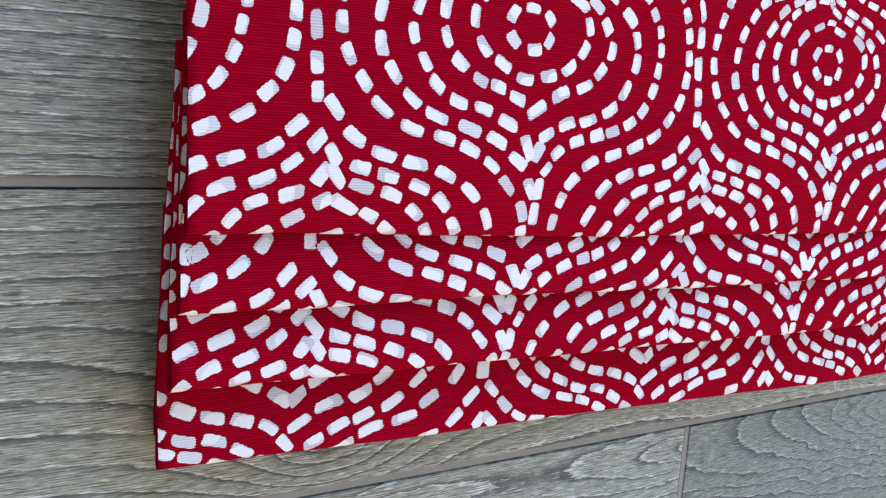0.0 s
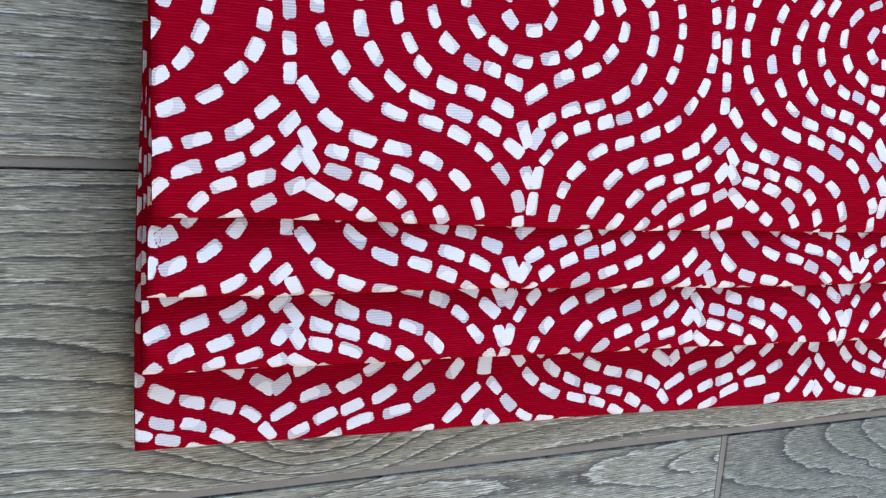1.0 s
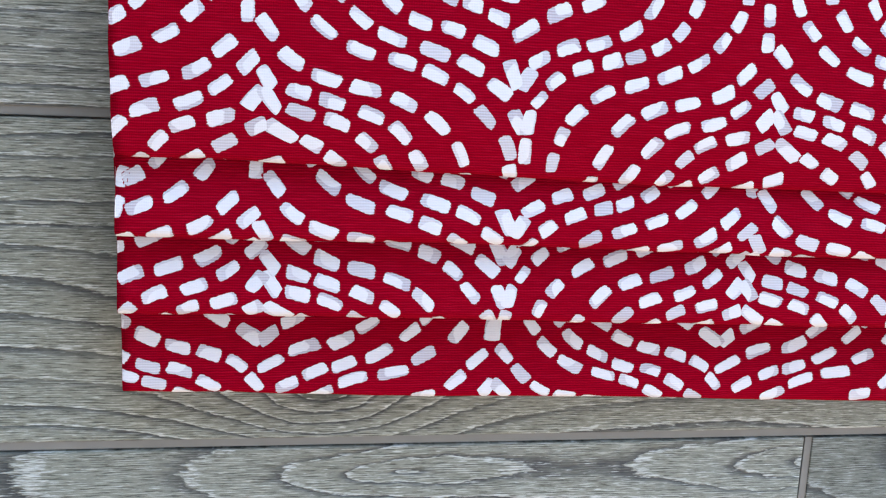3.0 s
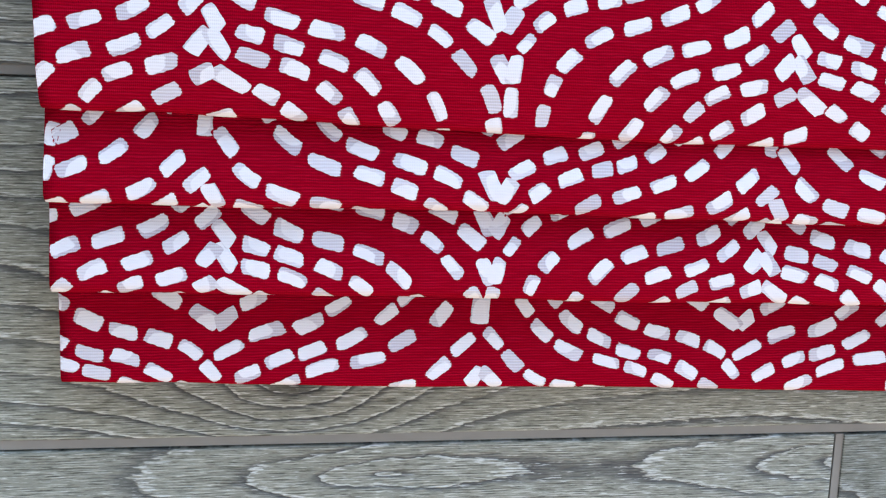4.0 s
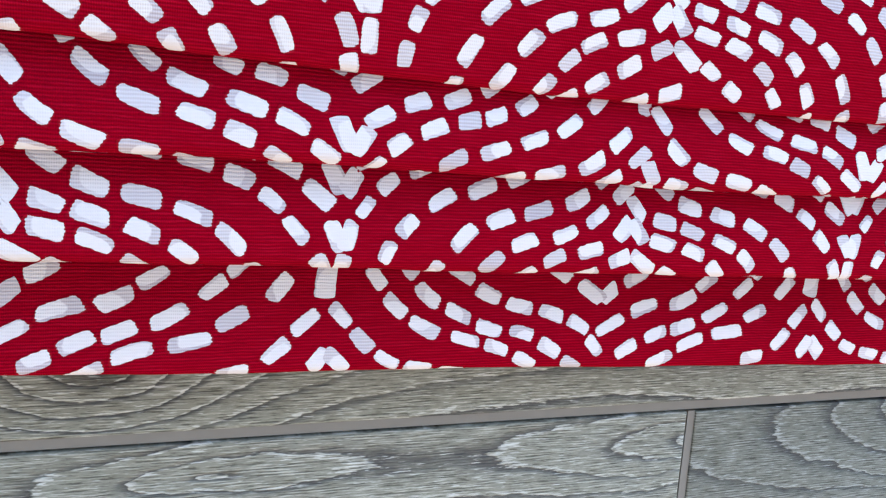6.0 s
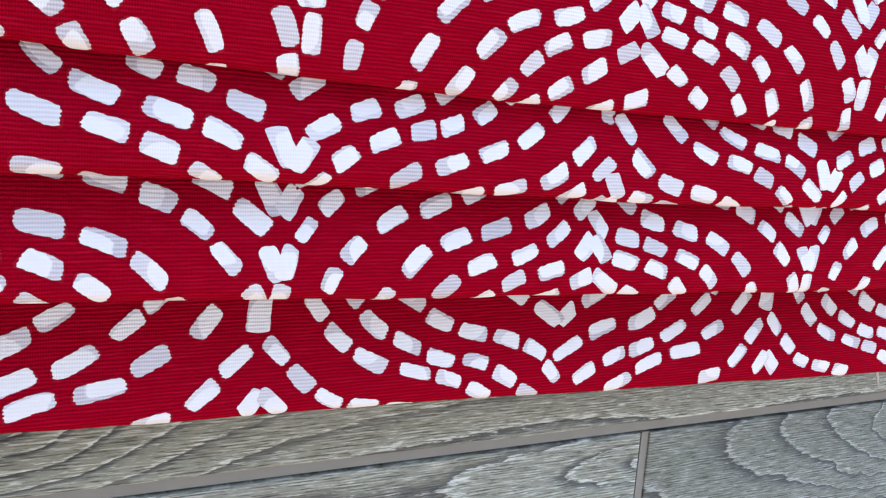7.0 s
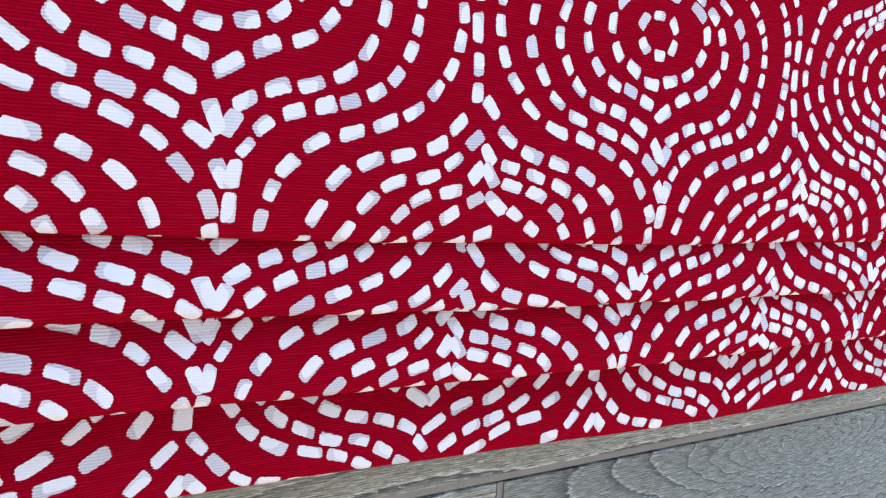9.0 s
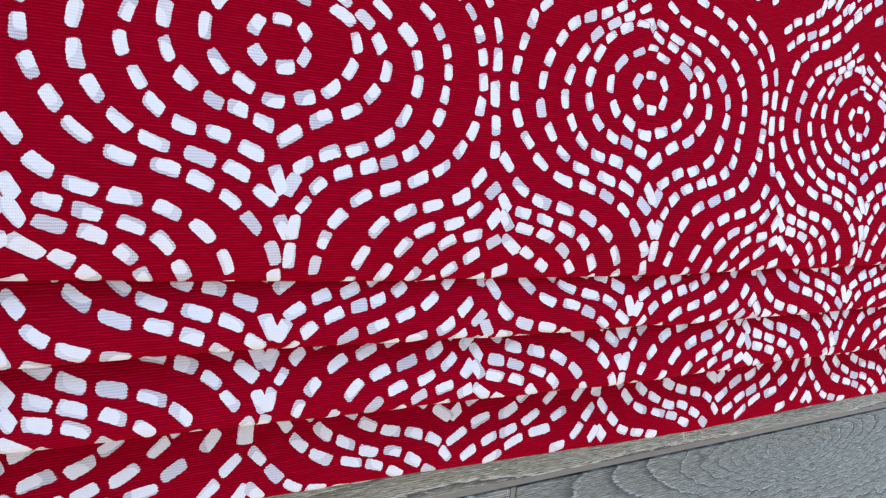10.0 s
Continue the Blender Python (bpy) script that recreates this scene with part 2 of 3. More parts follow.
wall("wall_east", [(X1, X1 + T, Y0, EY0, 0, HIGH), (X1, X1 + T, EY1, Y1, 0, HIGH), (X1, X1 + T, EY0, EY1, 0, WZ0), (X1, X1 + T, EY0, EY1, WZ1, HIGH)])
SX0, SX1 = 0.08, 1.42
wall("wall_south", [(X0 - T, SX0, Y0 - T, Y0, 0, HIGH), (SX1, X1 + T, Y0 - T, Y0, 0, HIGH), (SX0, SX1, Y0 - T, Y0, 0, WZ0), (SX0, SX1, Y0 - T, Y0, WZ1, HIGH)])
wall("wall_west", [(X0 - T, X0, Y0, Y1, 0, HIGH)])
bm = bmesh.new()
box(bm, X0 - T, X1 + T, Y0 - T, Y1 + T, HIGH, HIGH + 0.1)
tagged(mesh_object("ceiling", bm, CEIL), "unseen plain white painted ceiling added to bounce light", "ceiling", kind="structure")


def window(name, along_x, a0, a1, at):
    e = tagged(new(name), "unseen white framed window added around an area lamp", "window", kind="structure")
    w = 0.06
    for k, (b0, b1, z0, z1) in enumerate([(a0, a0 + w, WZ0, WZ1), (a1 - w, a1, WZ0, WZ1), (a0 + w, a1 - w, WZ0, WZ0 + w), (a0 + w, a1 - w, WZ1 - w, WZ1)]):
        bm = bmesh.new()
        if along_x:
            box(bm, b0, b1, at + 0.03, at + 0.08, z0, z1)
        else:
            box(bm, at + 0.03, at + 0.08, b0, b1, z0, z1)
        mesh_object("window_frame", bm, FRAME, e)
    return e


window("window_1", True, NX0, NX1, Y1)
window("window_2", False, EY0, EY1, X1)
# invented opening for the added warm fill
window("added_window", True, SX0, SX1, Y0 - 0.11)

# ---- floor: wood-look porcelain planks on grout, laid slightly askew to the shade ----
ASKEW, PITCH, GAP, PLANK = -0.15, 0.1384, 0.0044, 0.905
FLOOR_M = pose(0, -0.0347, 0, 0, 0, ASKEW)
bm = bmesh.new()
box(bm, X0 - T, X1 + T, Y0 - T, Y1 + T, -0.05, -0.0045)
STAGGER = {-1: 0.3072, 0: 0.74, 1: 0.52, 2: 0.11, 3: 0.66, -2: 0.62, -3: 0.05}
LAID = []
for r in range(-12, 12):
    x = STAGGER.get(r, (r * 0.377) % PLANK) - 3 * PLANK
    while x < X1 + 0.1:
        if x + PLANK > X0 and x < X1 and Y0 - 0.15 < r * PITCH < Y1 + 0.1:
            LAID.append((x, r))
        x += PLANK
# grout strips stop short of one side; the slot shapes the joint's shadow line
joints = bmesh.new()
for x, r in LAID:
    y = r * PITCH
    box(joints, max(x, X0 - 0.08), min(x + PLANK, X1 + 0.08), y - GAP / 2 + 0.0009, y + GAP / 2 + 0.0005, -0.006, -0.0008)
    box(joints, x - GAP / 2 + 0.0009, x + GAP / 2 + 0.0005, y + GAP / 2 + 0.0005, y + PITCH - GAP / 2, -0.006, -0.0008)
joints.transform(FLOOR_M)
strips = bpy.data.meshes.new("joints")
joints.to_mesh(strips)
joints.free()
bm.from_mesh(strips)
floor = tagged(mesh_object("floor", bm, GROUT), "grey wood-look porcelain plank tile floor with pale grout", "floor", kind="structure")


def plank_mesh(mat):
    bm = bmesh.new()
    box(bm, GAP / 2, PLANK - GAP / 2, GAP / 2, PITCH - GAP / 2, -0.009, 0.0)
    top = [e for e in bm.edges if all(v.co.z > -0.001 for v in e.verts)]
    bmesh.ops.bevel(bm, geom=top, offset=0.0009, segments=2, affect="EDGES", profile=0.6)
    me = bpy.data.meshes.new("plank")
    bm.to_mesh(me)
    bm.free()
    me.materials.append(mat)
    return me


PLANK_ME, KNOT_ME, FIGURE_ME, COOL_SHADE_ME, CATHEDRAL_ME = (plank_mesh(m) for m in (TILE, KNOTTED, FIGURED, COOL_SHADE, CATHEDRAL))
for x, r in LAID:
    o = new("plank", KNOT_ME if r == 0 and x < 0.083 < x + PLANK else COOL_SHADE_ME if r == -1 and abs(x - 0.3072) < 0.01 else CATHEDRAL_ME if r == -1 and x < 0.2 < x + PLANK else FIGURE_ME if r % 3 == 2 else PLANK_ME)
    x0, x1 = max(x, X0 - 0.08), min(x + PLANK, X1 + 0.08)
    o.matrix_world = FLOOR_M @ pose(x0, r * PITCH, 0) @ Matrix.Diagonal(((x1 - x0) / PLANK, 1, 1, 1))
    o.parent = floor

# ---- the folded roman shade ----
WIDE = 0.915
# the pile of folds lifts the cloth: it climbs about 8 degrees from the hem, which lies a centimetre above the tiles
CLOTH_M = Matrix(((0.999875, 0.002272, 0.015669), (0.0, 0.98965, -0.143499), (-0.015832, 0.143481, 0.989526))).to_4x4() @ Matrix.Translation((0, 0, 0.0108))


def lerp(table, x):
    return float(np.interp(x, [a for a, _ in table], [b for _, b in table]))


LIPS = [
    [(0, 0.0968), (0.056, 0.0955), (0.15, 0.0915), (0.25, 0.0887), (0.36, 0.0885), (0.95, 0.0890)],
    [(0, 0.0670), (0.056, 0.0660), (0.15, 0.0645), (0.25, 0.0620), (0.34, 0.0608), (0.95, 0.0570)],
    [(0, 0.0360), (0.056, 0.0352), (0.15, 0.0327), (0.25, 0.0306), (0.37, 0.0297), (0.95, 0.0250)],
    [(0, 0.0000), (0.08, -0.0030), (0.16, -0.0051), (0.29, -0.0086), (0.42, -0.0122), (0.95, -0.0148)],
]
HEIGHT = [
    [(0, 0.021), (0.112, 0.0205), (0.130, 0.0168), (0.157, 0.0108), (0.178, 0.0068), (0.195, 0.0050), (0.215, 0.0042), (0.24, 0.0026), (0.60, -0.0400)],
    [(0.060, 0.0225), (0.076, 0.0205), (0.095, 0.0125), (0.15, 0.0082), (0.3, 0.006)],
    [(0.028, 0.0215), (0.046, 0.0195), (0.066, 0.0115), (0.15, 0.0060), (0.3, 0.004)],
    [(-0.02, 0.0135), (0.000, 0.0130), (0.020, 0.0075), (0.036, 0.0048), (0.15, 0.0036), (0.3, 0.003)],
]
ROLL = [0.0030, 0.0034, 0.0034, 0.0026]
EDGE = [0.0040, 0.0028, 0.0016, 0.0]
UPPER = [0.56, 0.150, 0.155, 0.160]
BACK = [0.05, 0.10, 0.10, 0.10]


def softened(table):
    """The height table eased over about a centimetre."""
    ys = np.linspace(-0.03, 0.62, 651)
    zs = np.interp(ys, [a for a, _ in table], [b for _, b in table])
    k = np.exp(-0.5 * (np.arange(-14, 15) / 5.0) ** 2)
    return ys, np.convolve(np.pad(zs, 14, mode="edge"), k / k.sum(), mode="valid")


HEIGHT_SOFT = [softened(t) for t in HEIGHT]


def smooth(a, b, x):
    t = min(1.0, max(0.0, (x - a) / (b - a)))
    return t * t * (3 - 2 * t)


def wave(k, u, y):
    w = 0.9 * noise.noise((u * 7.0, y * 9.0, 3.1 * k)) + 0.35 * noise.noise((u * 22.0, y * 16.0, 7.7 * k))
    return 0.0011 * w


def lip(k, u):
    return lerp(LIPS[k], u) + 0.0011 * noise.noise((u * 13.0, 5.0 * k, 2.0)) + 0.0005 * noise.noise((u * 41.0, 5.0 * k, 9.0))


def front_z(k, u, y):
    return float(np.interp(y, *HEIGHT_SOFT[k])) + wave(k, u, y) + 0.0045 * smooth(0.22, 0.40, u) * (1 - smooth(0.12, 0.165, y)) - 0.002 * smooth(0.40, 0.55, u) * smooth(0.13, 0.17, y)


def laid(k, u, v):
    """Point of fold k: u across, v up the cloth (equal to y on the visible face, arc length round the lip and back beneath)."""
    r, l = ROLL[k] * (1 + 0.25 * noise.noise((u * 10.0, 4.4 * k, 1.0))), lip(k, u)
    if v >= l + r:
        return Vector((u, v, front_z(k, u, v)))
    z0, a = front_z(k, u, l + r), (l + r - v) / r
    if a <= math.pi:
        return Vector((u, l + r - r * math.sin(a), z0 - r + r * math.cos(a)))
    s = (a - math.pi) * r
    y = l + r + s
    under = max(0.0006, front_z(k, u, y) - max(0.0016, 2 * r * (1 - s / 0.05)))
    return Vector((u, y, min(under, z0 - 2 * r + 0.0001 + s * 0.02)))


def surface(k, u, v):
    return CLOTH_M @ laid(k, u, v)


def normal_at(k, u, v):
    e = 0.0004
    a, b = surface(k, u + e, v) - surface(k, u - e, v), surface(k, u, v + e) - surface(k, u, v - e)
    return a.cross(b).normalized()


def selvedge(k, v):
    """Where the left selvedge of fold k runs at height v up the cloth."""
    lean = -0.011 * min(0.30, max(0.0, v - 0.10)) if k == 0 else 0.0005 * k * max(0.0, v - 0.08) / 0.07
    return EDGE[k] + lean + 0.0005 * noise.noise((v * 60.0, 3.3 * k, 0.5))


def columns():
    us, u = [], 0.0
    while u < WIDE:
        us.append(u)
        u += 0.004 if u < 0.62 else 0.012
    return us + [WIDE]


def cloth_mesh(k):
    us = columns()
    bm = bmesh.new()
    uv = bm.loops.layers.uv.new("cloth")
    rows, flats = [], []
    steps = [("b", i / 8) for i in range(8, 0, -1)] + [("r", i / 12) for i in range(12, 0, -1)]
    top = UPPER[k]
    near = [0.0, 0.0015, 0.0035, 0.006, 0.009, 0.012, 0.015, 0.018, 0.021, 0.024, 0.027, 0.030, 0.034, 0.038, 0.042, 0.046, 0.050, 0.055, 0.06, 0.067, 0.074, 0.081, 0.088, 0.094, 0.10, 0.106, 0.112, 0.118, 0.124, 0.130, 0.136, 0.143, 0.15, 0.157, 0.165, 0.173]
    for u in us:
        l, r = lip(k, u), ROLL[k] * (1 + 0.25 * noise.noise((u * 10.0, 4.4 * k, 1.0)))
        vs = [l + r - math.pi * r - f * BACK[k] for kind, f in steps if kind == "b"]
        vs += [l + r - math.pi * r * f for kind, f in steps if kind == "r"]
        ups = [l + r + d for d in near if l + r + d < top - 0.003]
        n_more = 26 if k == 0 else 6
        last = ups[-1]
        vs += ups[: len(near)] + [last + (top - last) * (i + 1) / n_more for i in range(n_more)]
        rows.append(vs)
    n = min(len(v) for v in rows)
    grid = []
    for u, vs in zip(us, rows):
        col = []
        for v in vs[:n]:
            uu = selvedge(k, v)
            uu += u * (WIDE - uu) / WIDE
            vert = bm.verts.new(surface(k, uu, v))
            col.append((vert, uu, v))
        grid.append(col)
    for i in range(len(grid) - 1):
        for j in range(n - 1):
            quad = [grid[i][j], grid[i + 1][j], grid[i + 1][j + 1], grid[i][j + 1]]
            face = bm.faces.new([q[0] for q in quad])
            face.smooth = True
            for loop, q in zip(face.loops, quad):
                loop[uv].uv = (q[1], q[2])
    return bm


shade = tagged(new("roman_shade"), "red cotton roman shade with white dashes, folded on tile floor", "window shade")


# --- the print: rows of brushed dashes, in millimetres from a medallion's centre ---
ROWS = [
    ("loop", [(-1, 8), (-10, 5), (-9, -5), (1, -8), (9, -4), (8, 5)]),
    ("loop", [(-28, 2), (-24, -9), (-14, -15), (-3, -20), (9, -18), (20, -14), (28, -6), (30, 4), (23, 13), (5, 17), (-3, 21), (-12, 18), (-23, 12)]),
    ("line", [(-6, -28), (-16, -24), (-25, -22), (-35, -16), (-41, -7), (-42, 4), (-38, 15), (-32, 23), (-23, 28), (-12, 31), (0, 26), (11, 23), (22, 19), (33, 13), (40, 5), (44, -5), (38, -14), (29, -21), (16, -25), (4, -32)]),
    ("line", [(-11, -38), (-23, -33), (-35, -31), (-45, -25), (-51, -17), (-56, -7), (-54, 4), (-48, 14), (-41, 23), (-31, 29), (-22, 33), (-13, 38)]),
    ("line", [(9, -42), (20, -37), (32, -35), (44, -30), (53, -21), (58, -9), (58, 1), (52, 10), (40, 18), (27, 24), (13, 27), (1, 32)]),
    ("line", [(-5, -53), (-16, -45), (-29, -41), (-45, -37), (-56, -31), (-64, -22), (-70, -12), (-70, 0), (-67, 10), (-62, 19), (-56, 26), (-47, 30), (-37, 33), (-28, 37), (-21, 43)]),
    ("line", [(10, -56), (16, -49), (26, -44), (37, -41), (46, -39), (56, -35), (64, -29), (69, -20), (72, -11), (73, -2), (71, 6), (67, 13), (60, 20), (50, 26), (40, 30), (28, 33), (16, 36), (6, 41)]),
    ("line", [(1, -84), (-1, -74), (-10, -63), (-18, -55), (-29, -49), (-41, -45), (-56, -42), (-69, -35), (-77, -26), (-83, -17), (-86, -6), (-85, 5), (-83, 15), (-80, 25)]),
    ("line", [(-74, 32), (-66, 38), (-54, 41), (-44, 46), (-34, 54), (-26, 62)]),
    ("line", [(-90, 36), (-82, 41), (-71, 44), (-60, 48), (-48, 55), (-40, 62)]),
    ("line", [(-96, 44), (-88, 49), (-77, 52), (-67, 57), (-58, 64)]),
    ("line", [(17, -79), (19, -69), (24, -61), (34, -53), (47, -49), (60, -45), (72, -40), (81, -32), (87, -24), (90, -14), (91, -4), (90, 6), (87, 15), (81, 23), (72, 30), (62, 35), (51, 40), (39, 44), (27, 47)]),
    ("line", [(99, -31), (99, -21), (98, -8), (98, 6), (96, 18), (88, 30), (78, 37), (66, 43)]),
    ("line", [(91, -43), (82, -51), (68, -55), (55, -58), (43, -64), (36, -76), (32, -88)]),
    ("line", [(99, -48), (90, -56), (79, -62), (65, -65), (55, -72), (48, -83)]),
    ("line", [(90, -67), (77, -70), (69, -76), (62, -84)]),
    ("line", [(91, -76), (80, -82), (71, -88)]),
    ("line", [(-88, -36), (-80, -46), (-68, -52), (-54, -55), (-40, -59), (-28, -66), (-19, -77), (-15, -89)]),
    ("line", [(-78, -57), (-66, -60), (-52, -64), (-41, -70), (-34, -80), (-30, -90)]),
    ("line", [(-77, -64), (-64, -67), (-53, -74), (-47, -82)]),
    ("line", [(-73, -75), (-64, -81)]),
    ("line", [(107, -83), (96, -87)]),
    ("dash", [(6, -75, 90)]),
]
# marks where rows meet: x, y, angle, length, width of single strokes
MARKS = [
    (-0.5, -47.5, -65, 12, 5.8), (4.5, -49, 55, 9.5, 5.8),
    (2.2, -64.5, -60, 11, 5.6), (6.0, -64.3, 78, 10, 5.6),
    (105, -52.8, -54, 9.5, 5.2), (106.6, -60.3, -56, 10.5, 5.4), (100.8, -59.8, 46, 9.5, 5.8),
    (101.6, -69.6, 24, 8.5, 5.4), (110.5, -71, -34, 13, 5.4),
    (-9.5, 32, 20, 8, 4.2), (-6, 31, -50, 7, 4.0),
]
# the hem's own stretch of the print, from the middle of a medallion column
HEM_ROWS = [
    ("line", [(-7, 12), (-16, 3.5)]),
    ("line", [(4, 14), (11.5, 6), (20, -0.5), (31, -3.5), (43, -6)]),
    ("line", [(15.5, 26), (22, 17), (32.5, 10), (47, 6), (58.5, 3), (70, -2)]),
    ("line", [(26, 30), (33, 20.5), (44, 14.5), (56, 9.5), (68, 8), (79, 2.5), (88, -4)]),
    ("line", [(45, 28), (55.5, 21), (67, 17), (79, 14.5), (90, 10.5), (97, 3)]),
    ("line", [(-52, 26.5), (-62.5, 20), (-78, 17), (-91, 10.5)]),
    ("line", [(-28, 30), (-35, 23.5), (-47.5, 15), (-61.5, 10.5), (-73.5, 7.5), (-84.5, 2)]),
    ("line", [(-41.5, 7.5), (-58.5, 4.5), (-71, -2)]),
    ("dash", [(-15.5, 23, 52), (-29.5, 14, 25), (-29, -3, 10), (82, 29, -30), (112, 28, 25)]),
]
HEM_MARKS = [(-1, 25, 84, 12, 7.4), (-2.5, 0, 52, 9.5, 5.6), (3, -0.5, -45, 10.5, 5.6), (95, 22, -36, 12.5, 5.8), (102, 21.5, 36, 9, 5.6)]

COLUMN, REPEAT, MEDALLION, SLANT = 0.1446, 0.1940, 0.1771, -0.0125


def stroke(bm, layers, k, u, v, angle, length, width, rng, bow=0.0, lift=0.00022, detail=False, full=1.0):
    """One brushed dash laid on the cloth of fold k."""
    nx, ny = (12, 8) if detail else (12, 4)
    ca, sa = math.cos(angle), math.sin(angle)
    ends = [(rng.uniform(0.42, 0.92), rng.uniform(3.0, 9.0), rng.uniform(-0.16, 0.16)) for _ in range(2)]
    taper, tilt = rng.uniform(-0.12, 0.12), rng.uniform(-0.08, 0.08)
    jag = [rng.uniform(-0.045, 0.045) for _ in range(2 * (nx + 1))]
    cloth, st = layers
    grid = []
    for i in range(nx + 1):
        s = -1 + 2 * i / nx
        s = math.copysign(1 - (1 - abs(s)) ** 1.5, s)
        cap, p, cut = ends[0 if s < 0 else 1]
        half = (cap + (1 - cap) * (1 - abs(s) ** p) ** 0.6) * (1 + taper * s)
        row = []
        for j in range(ny + 1):
            w = -1 + 2 * j / ny
            side = jag[i] if w < 0 else jag[nx + 1 + i]
            a = s + abs(s) ** 5 * (cut * w - math.copysign(0.07 * w * w, s))
            b = w * (half + side * abs(w)) + tilt * s
            lx, ly = a * length / 2, b * width / 2 + bow * (a * a - 0.4) * length
            uu, vv = u + lx * ca - ly * sa, v + lx * sa + ly * ca
            uu = max(selvedge(k, vv) + 0.0001, uu)
            n = normal_at(k, uu, vv)
            row.append((bm.verts.new(surface(k, uu, vv) + n * lift), uu, vv, (s * full + 1) / 2, (w * full + 1) / 2))
        grid.append(row)
    for i in range(nx):
        for j in range(ny):
            quad = [grid[i][j], grid[i + 1][j], grid[i + 1][j + 1], grid[i][j + 1]]
            face = bm.faces.new([q[0] for q in quad])
            face.smooth = True
            for loop, q in zip(face.loops, quad):
                loop[cloth].uv = (q[1], q[2])
                loop[st].uv = (q[3], q[4])


def strokes_of(rows, marks, seed, narrow=0.74, reach=0.79):
    """Dashes as (x, y, angle, length, width, bow) in millimetres."""
    rng = random.Random(seed)
    out = []
    for kind, pts in rows:
        if kind == "dash":
            out += [(x, y, radians(a), 11.0, 5.4, 0.0, 0) for x, y, a in pts]
            continue
        n = len(pts)
        for i, (x, y) in enumerate(pts):
            a = pts[(i - 1) % n] if kind == "loop" or i > 0 else None
            b = pts[(i + 1) % n] if kind == "loop" or i < n - 1 else None
            if not a and not b:
                continue
            p, q = a or (x, y), b or (x, y)
            gaps = [math.dist((x, y), c) for c in (a, b) if c]
            near = sum(gaps) / len(gaps)
            turn = 0.0
            if a and b:
                d1, d2 = math.atan2(y - a[1], x - a[0]), math.atan2(b[1] - y, b[0] - x)
                turn = (d2 - d1 + math.pi) % (2 * math.pi) - math.pi
            out.append((x, y, math.atan2(q[1] - p[1], q[0] - p[0]), min(14.0, max(6.0, reach * near)), (rng.uniform(4.6, 5.4) if near > 9.5 else rng.uniform(3.9, 4.6)) * (narrow if y > 15 and x > -15 else 1.0), -max(-0.5, min(0.5, turn)) * 0.11 * -1, 0))
    out += [(x, y, radians(a), n, w, 0.0, 1) for x, y, a, n, w in marks]
    return out


# how the cloth of each fold was pulled when it was pleated: millimetres along and up, at stations across
PULL_U = [
    [(0, -1.0), (0.055, 0), (0.247, 0), (0.34, 0.4), (0.44, 2.0), (0.53, -2.0)],
    [(0, -2.0), (0.055, -2.7), (0.10, -1.7), (0.148, -0.5), (0.20, -0.8), (0.247, -1.8), (0.30, -1.5), (0.34, -2.6)],
    [(0, 0), (0.247, 0), (0.342, 0.2)],
    [(0.05, -1.0), (0.10, -1.0), (0.148, -0.4), (0.247, 0), (0.27, 2.0), (0.32, 2.0), (0.343, 0)],
]
PULL_V = [
    [(0.055, 0), (0.148, 0.2), (0.247, 0.4), (0.34, 2.4), (0.44, 2.5), (0.55, 3.0)],
    [(0.055, 1.2), (0.148, 1.0), (0.247, 0.6), (0.34, 3.0)],
    [(0.054, 0), (0.148, 0.4), (0.247, 0.2), (0.342, 2.4)],
    [(0.05, -0.5), (0.11, -1.2), (0.148, 0), (0.247, -0.5), (0.28, -1.4), (0.343, 1.2)],
]


def print_mesh(k, strokes, dx, dy, v0, v1, seed, shear=0.0, middle=0.0):
    """The dashes of fold k whose middle lies between v0 and v1 on the cloth."""
    bm = bmesh.new()
    layers = bm.loops.layers.uv.new("cloth"), bm.loops.layers.uv.new("stroke")
    rng = random.Random(seed)
    for c in range(-1, 5):
        for x, y, a, length, width, bow, fused in strokes:
            u = COLUMN + dx + c * REPEAT + x / 1000
            v = dy + y / 1000 + SLANT * (u - COLUMN)
            u += shear * (v - middle)
            u, v = u + lerp(PULL_U[k], u) / 1000, v + lerp(PULL_V[k], u) / 1000
            u += rng.uniform(-0.0004, 0.0004)
            size = rng.uniform(0.94, 1.06) * (0.90 if fused else 1.0)
            width *= 0.90 if fused else 1.0
            if not (v0 < v < v1 and EDGE[k] - length / 2600 < u < WIDE - 0.012):
                continue
            close = abs(v - lip(k, u)) < 0.012
            stroke(bm, layers, k, u, v, a + rng.uniform(-0.06, 0.06), length * size * 1.04 / 1000, width * rng.uniform(0.98, 1.13) / 1000, rng, bow, 0.00008 + rng.uniform(0, 0.00005), close, 0.80 if fused else 1.0)
    v = 0.078 if k in (1, 2) else 0.05
    while 0 < k and v < 0.150:
        stroke(bm, layers, k, EDGE[k] + rng.uniform(-0.001, 0.003), v, rng.uniform(0.9, 1.4), rng.uniform(0.006, 0.009), 0.005, rng, 0.0, 0.0001)
        v += rng.uniform(0.009, 0.014)
    return bm


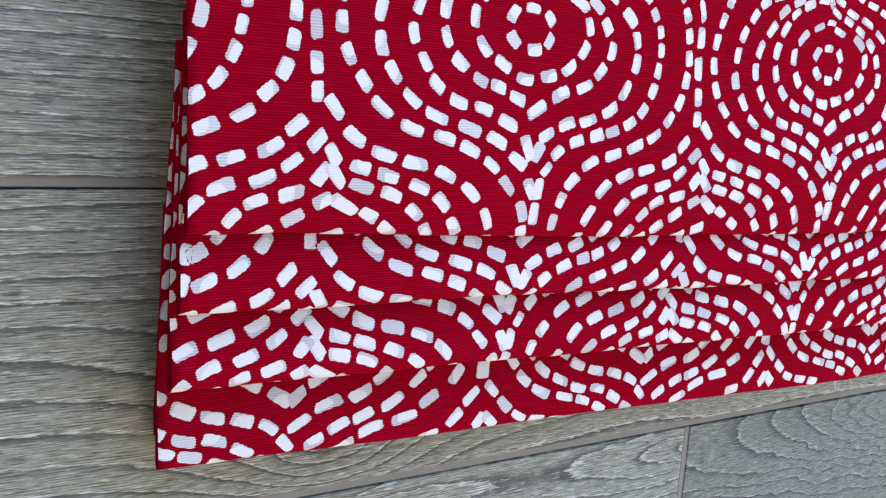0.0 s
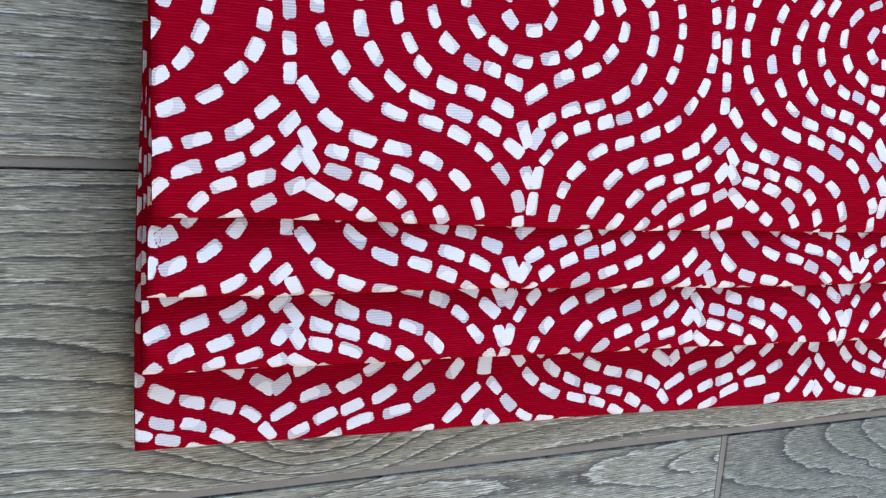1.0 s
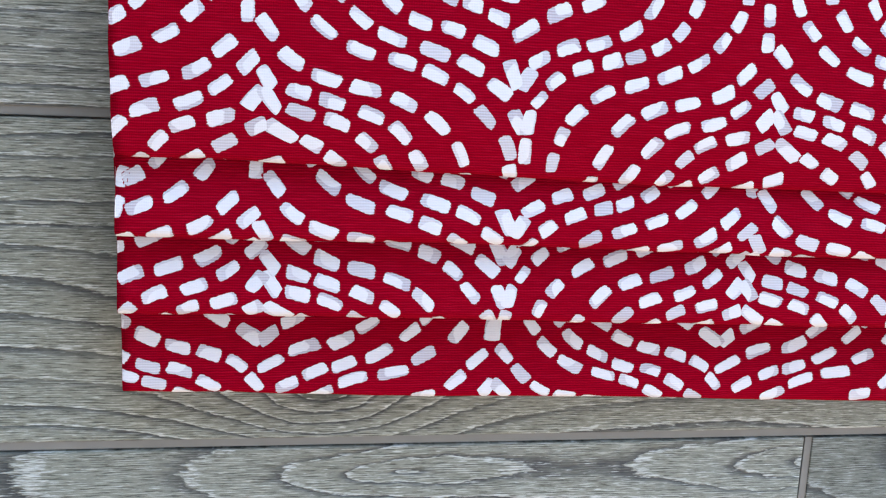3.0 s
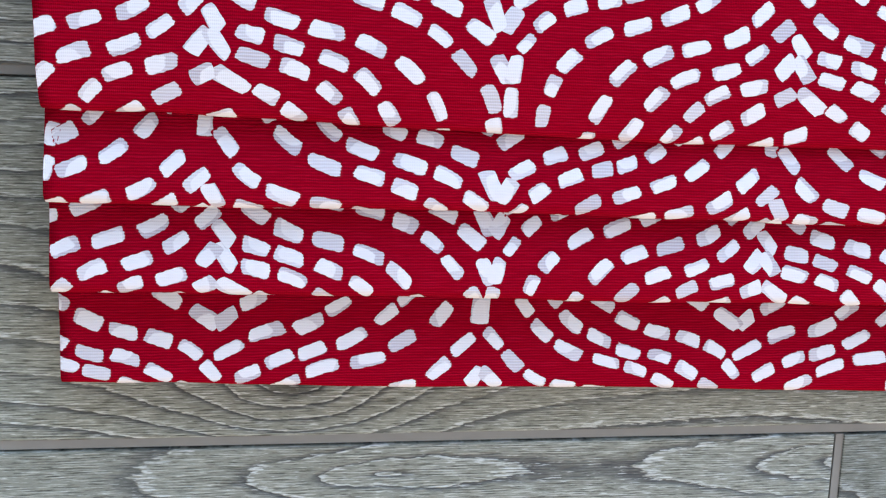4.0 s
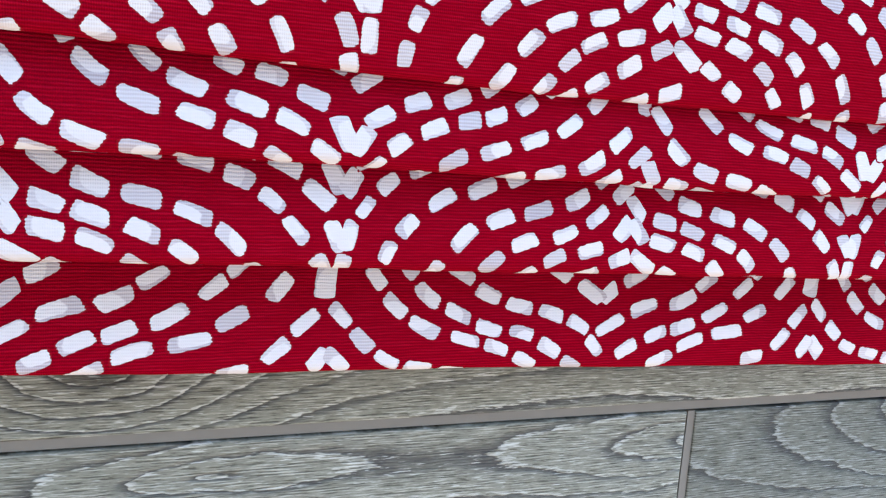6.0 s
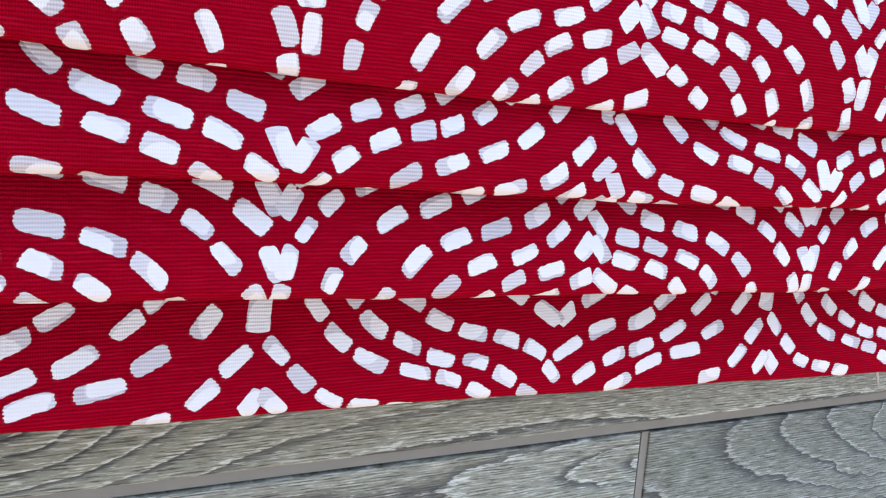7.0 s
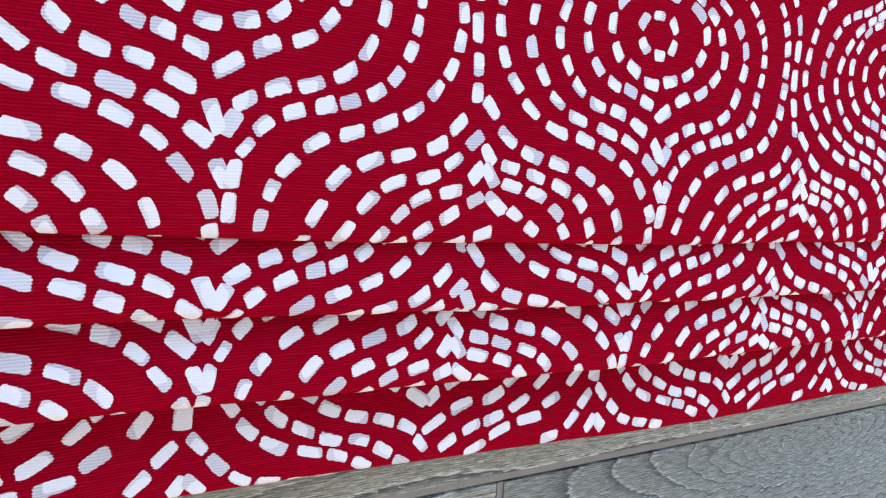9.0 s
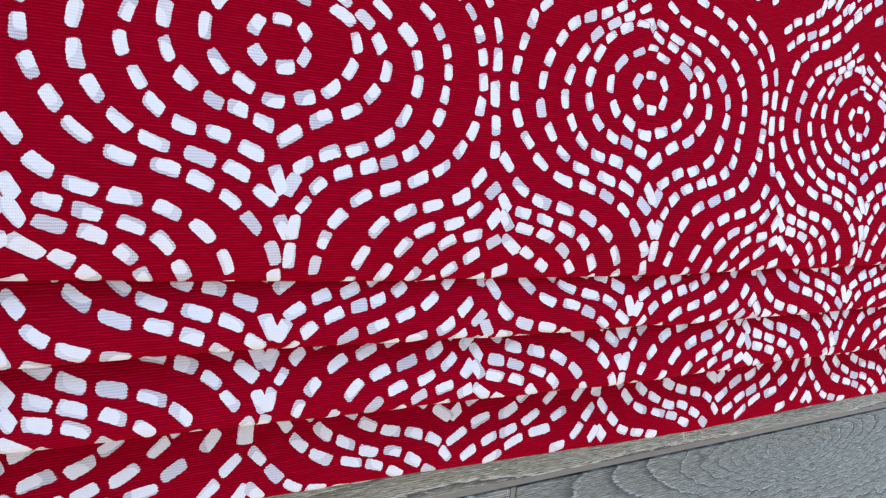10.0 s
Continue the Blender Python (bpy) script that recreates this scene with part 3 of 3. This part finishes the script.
FOLDS = [("front_panel", "flat front panel of the shade"), ("fold", ""), ("fold", ""), ("hem_fold", "")]
MAIN = strokes_of(ROWS, MARKS, 5)
HEM = strokes_of(HEM_ROWS, HEM_MARKS, 9, 1.08, 0.86)
for k, (name, label) in enumerate(FOLDS):
    bm = cloth_mesh(k)
    ob = part(name, bm, RED, shade, label)
    thick = ob.modifiers.new("thickness", "SOLIDIFY")
    thick.thickness, thick.offset = 0.0006, -1.0
    if k == 0:
        pm = print_mesh(0, MAIN + [(x + 97, y + 148, *rest) for x, y, *rest in MAIN], 0.0, MEDALLION, 0.075, 0.5, 11)
    elif k == 1:
        pm = print_mesh(1, MAIN, 0.0031, MEDALLION - 0.0565, 0.045, 0.106, 12, 0.1376, 0.078)
    elif k == 2:
        pm = print_mesh(2, MAIN, 0.0003, MEDALLION - 0.0696, 0.016, 0.076, 13, 0.1465, 0.050)
    else:
        pm = print_mesh(3, HEM, 0.0040, 0.0, -0.02, 0.05, 14)
    part("dash_print", pm, WHITE, ob, "white brushed dashes printed on the cloth")["kind"] = "stuff"


# the folded rest of the cloth beneath, down to the tiles
def pile_mesh():
    bm = bmesh.new()
    uv = bm.loops.layers.uv.new("cloth")
    ys = [0.004 + 0.0103 * i for i in range(15)] + [0.154 + 0.0395 * i for i in range(11)]
    us = [0.0, 0.001, 0.003] + [0.006 + 0.03 * i for i in range(30)] + [WIDE - 0.008]
    grid = []
    for i, u in enumerate(us):
        row = []
        for y in ys:
            x = u + (0.0034 + 0.070 * max(0.0, y - 0.02) if y < 0.152 else 0.045)
            drop = (0.004, 0.0012, 0.0003)[i] if i < 3 else 0.0
            top = CLOTH_M @ Vector((x, y, (-0.0003 if y < 0.152 else front_z(0, x, y) - 0.004) - drop))
            row.append((bm.verts.new(top), bm.verts.new((top.x + 0.0004 * noise.noise((y * 90, 1.0, u)), top.y, 0.0)), u, y))
        grid.append(row)
    for a, b in zip(grid, grid[1:]):
        for p, q, r, t in zip(a, b, b[1:], a[1:]):
            face = bm.faces.new((p[0], q[0], r[0], t[0]))
            for loop, c in zip(face.loops, (p, q, r, t)):
                loop[uv].uv = c[2:]
    for p, q in zip(grid[0], grid[0][1:]):
        face = bm.faces.new((p[1], p[0], q[0], q[1]))
        for loop, c in zip(face.loops, ((0, p[3]), (0.02, p[3]), (0.02, q[3]), (0, q[3]))):
            loop[uv].uv = c
    for row in (0, -1):
        for p, q in zip(grid, grid[1:]):
            bm.faces.new((p[row][1], q[row][1], q[row][0], p[row][0]))
    for p, q in zip(grid[-1], grid[-1][1:]):
        bm.faces.new((p[0], p[1], q[1], q[0]))
    return bm


part("folded_pile", pile_mesh(), RED, shade)

# ---- scuffs of white on the tile beside the hem ----
CHALK = plain("white_chalk", (0.72, 0.71, 0.68), 0.9, 300.0, 0.3)


def scuff(path, wide):
    rng = random.Random(3)
    bm = bmesh.new()
    (x0, y0), (x1, y1) = path
    n = 14
    rows = []
    for i in range(n + 1):
        f = i / n
        half = wide * (0.25 + 0.75 * math.sin(math.pi * min(1, f * 1.05)) ** 0.5) * rng.uniform(0.6, 1.1)
        x, y = x0 + (x1 - x0) * f + rng.uniform(-1, 1) * wide * 0.4, y0 + (y1 - y0) * f
        rows.append([bm.verts.new((x - half, y, 0.0002)), bm.verts.new((x, y, 0.0005)), bm.verts.new((x + half, y, 0.0002))])
    for a, b in zip(rows, rows[1:]):
        bm.faces.new((a[0], b[0], b[1], a[1]))
        bm.faces.new((a[1], b[1], b[2], a[2]))
    return tagged(mesh_object("chalk_scuff", bm, CHALK), "short white chalky scuff on the grey floor tile", "scuff mark", group="scuffs on the tile")


scuff([(0.4375, -0.0195), (0.4415, -0.0303)], 0.0009)
scuff([(0.4495, -0.0187), (0.4590, -0.0286)], 0.0005)
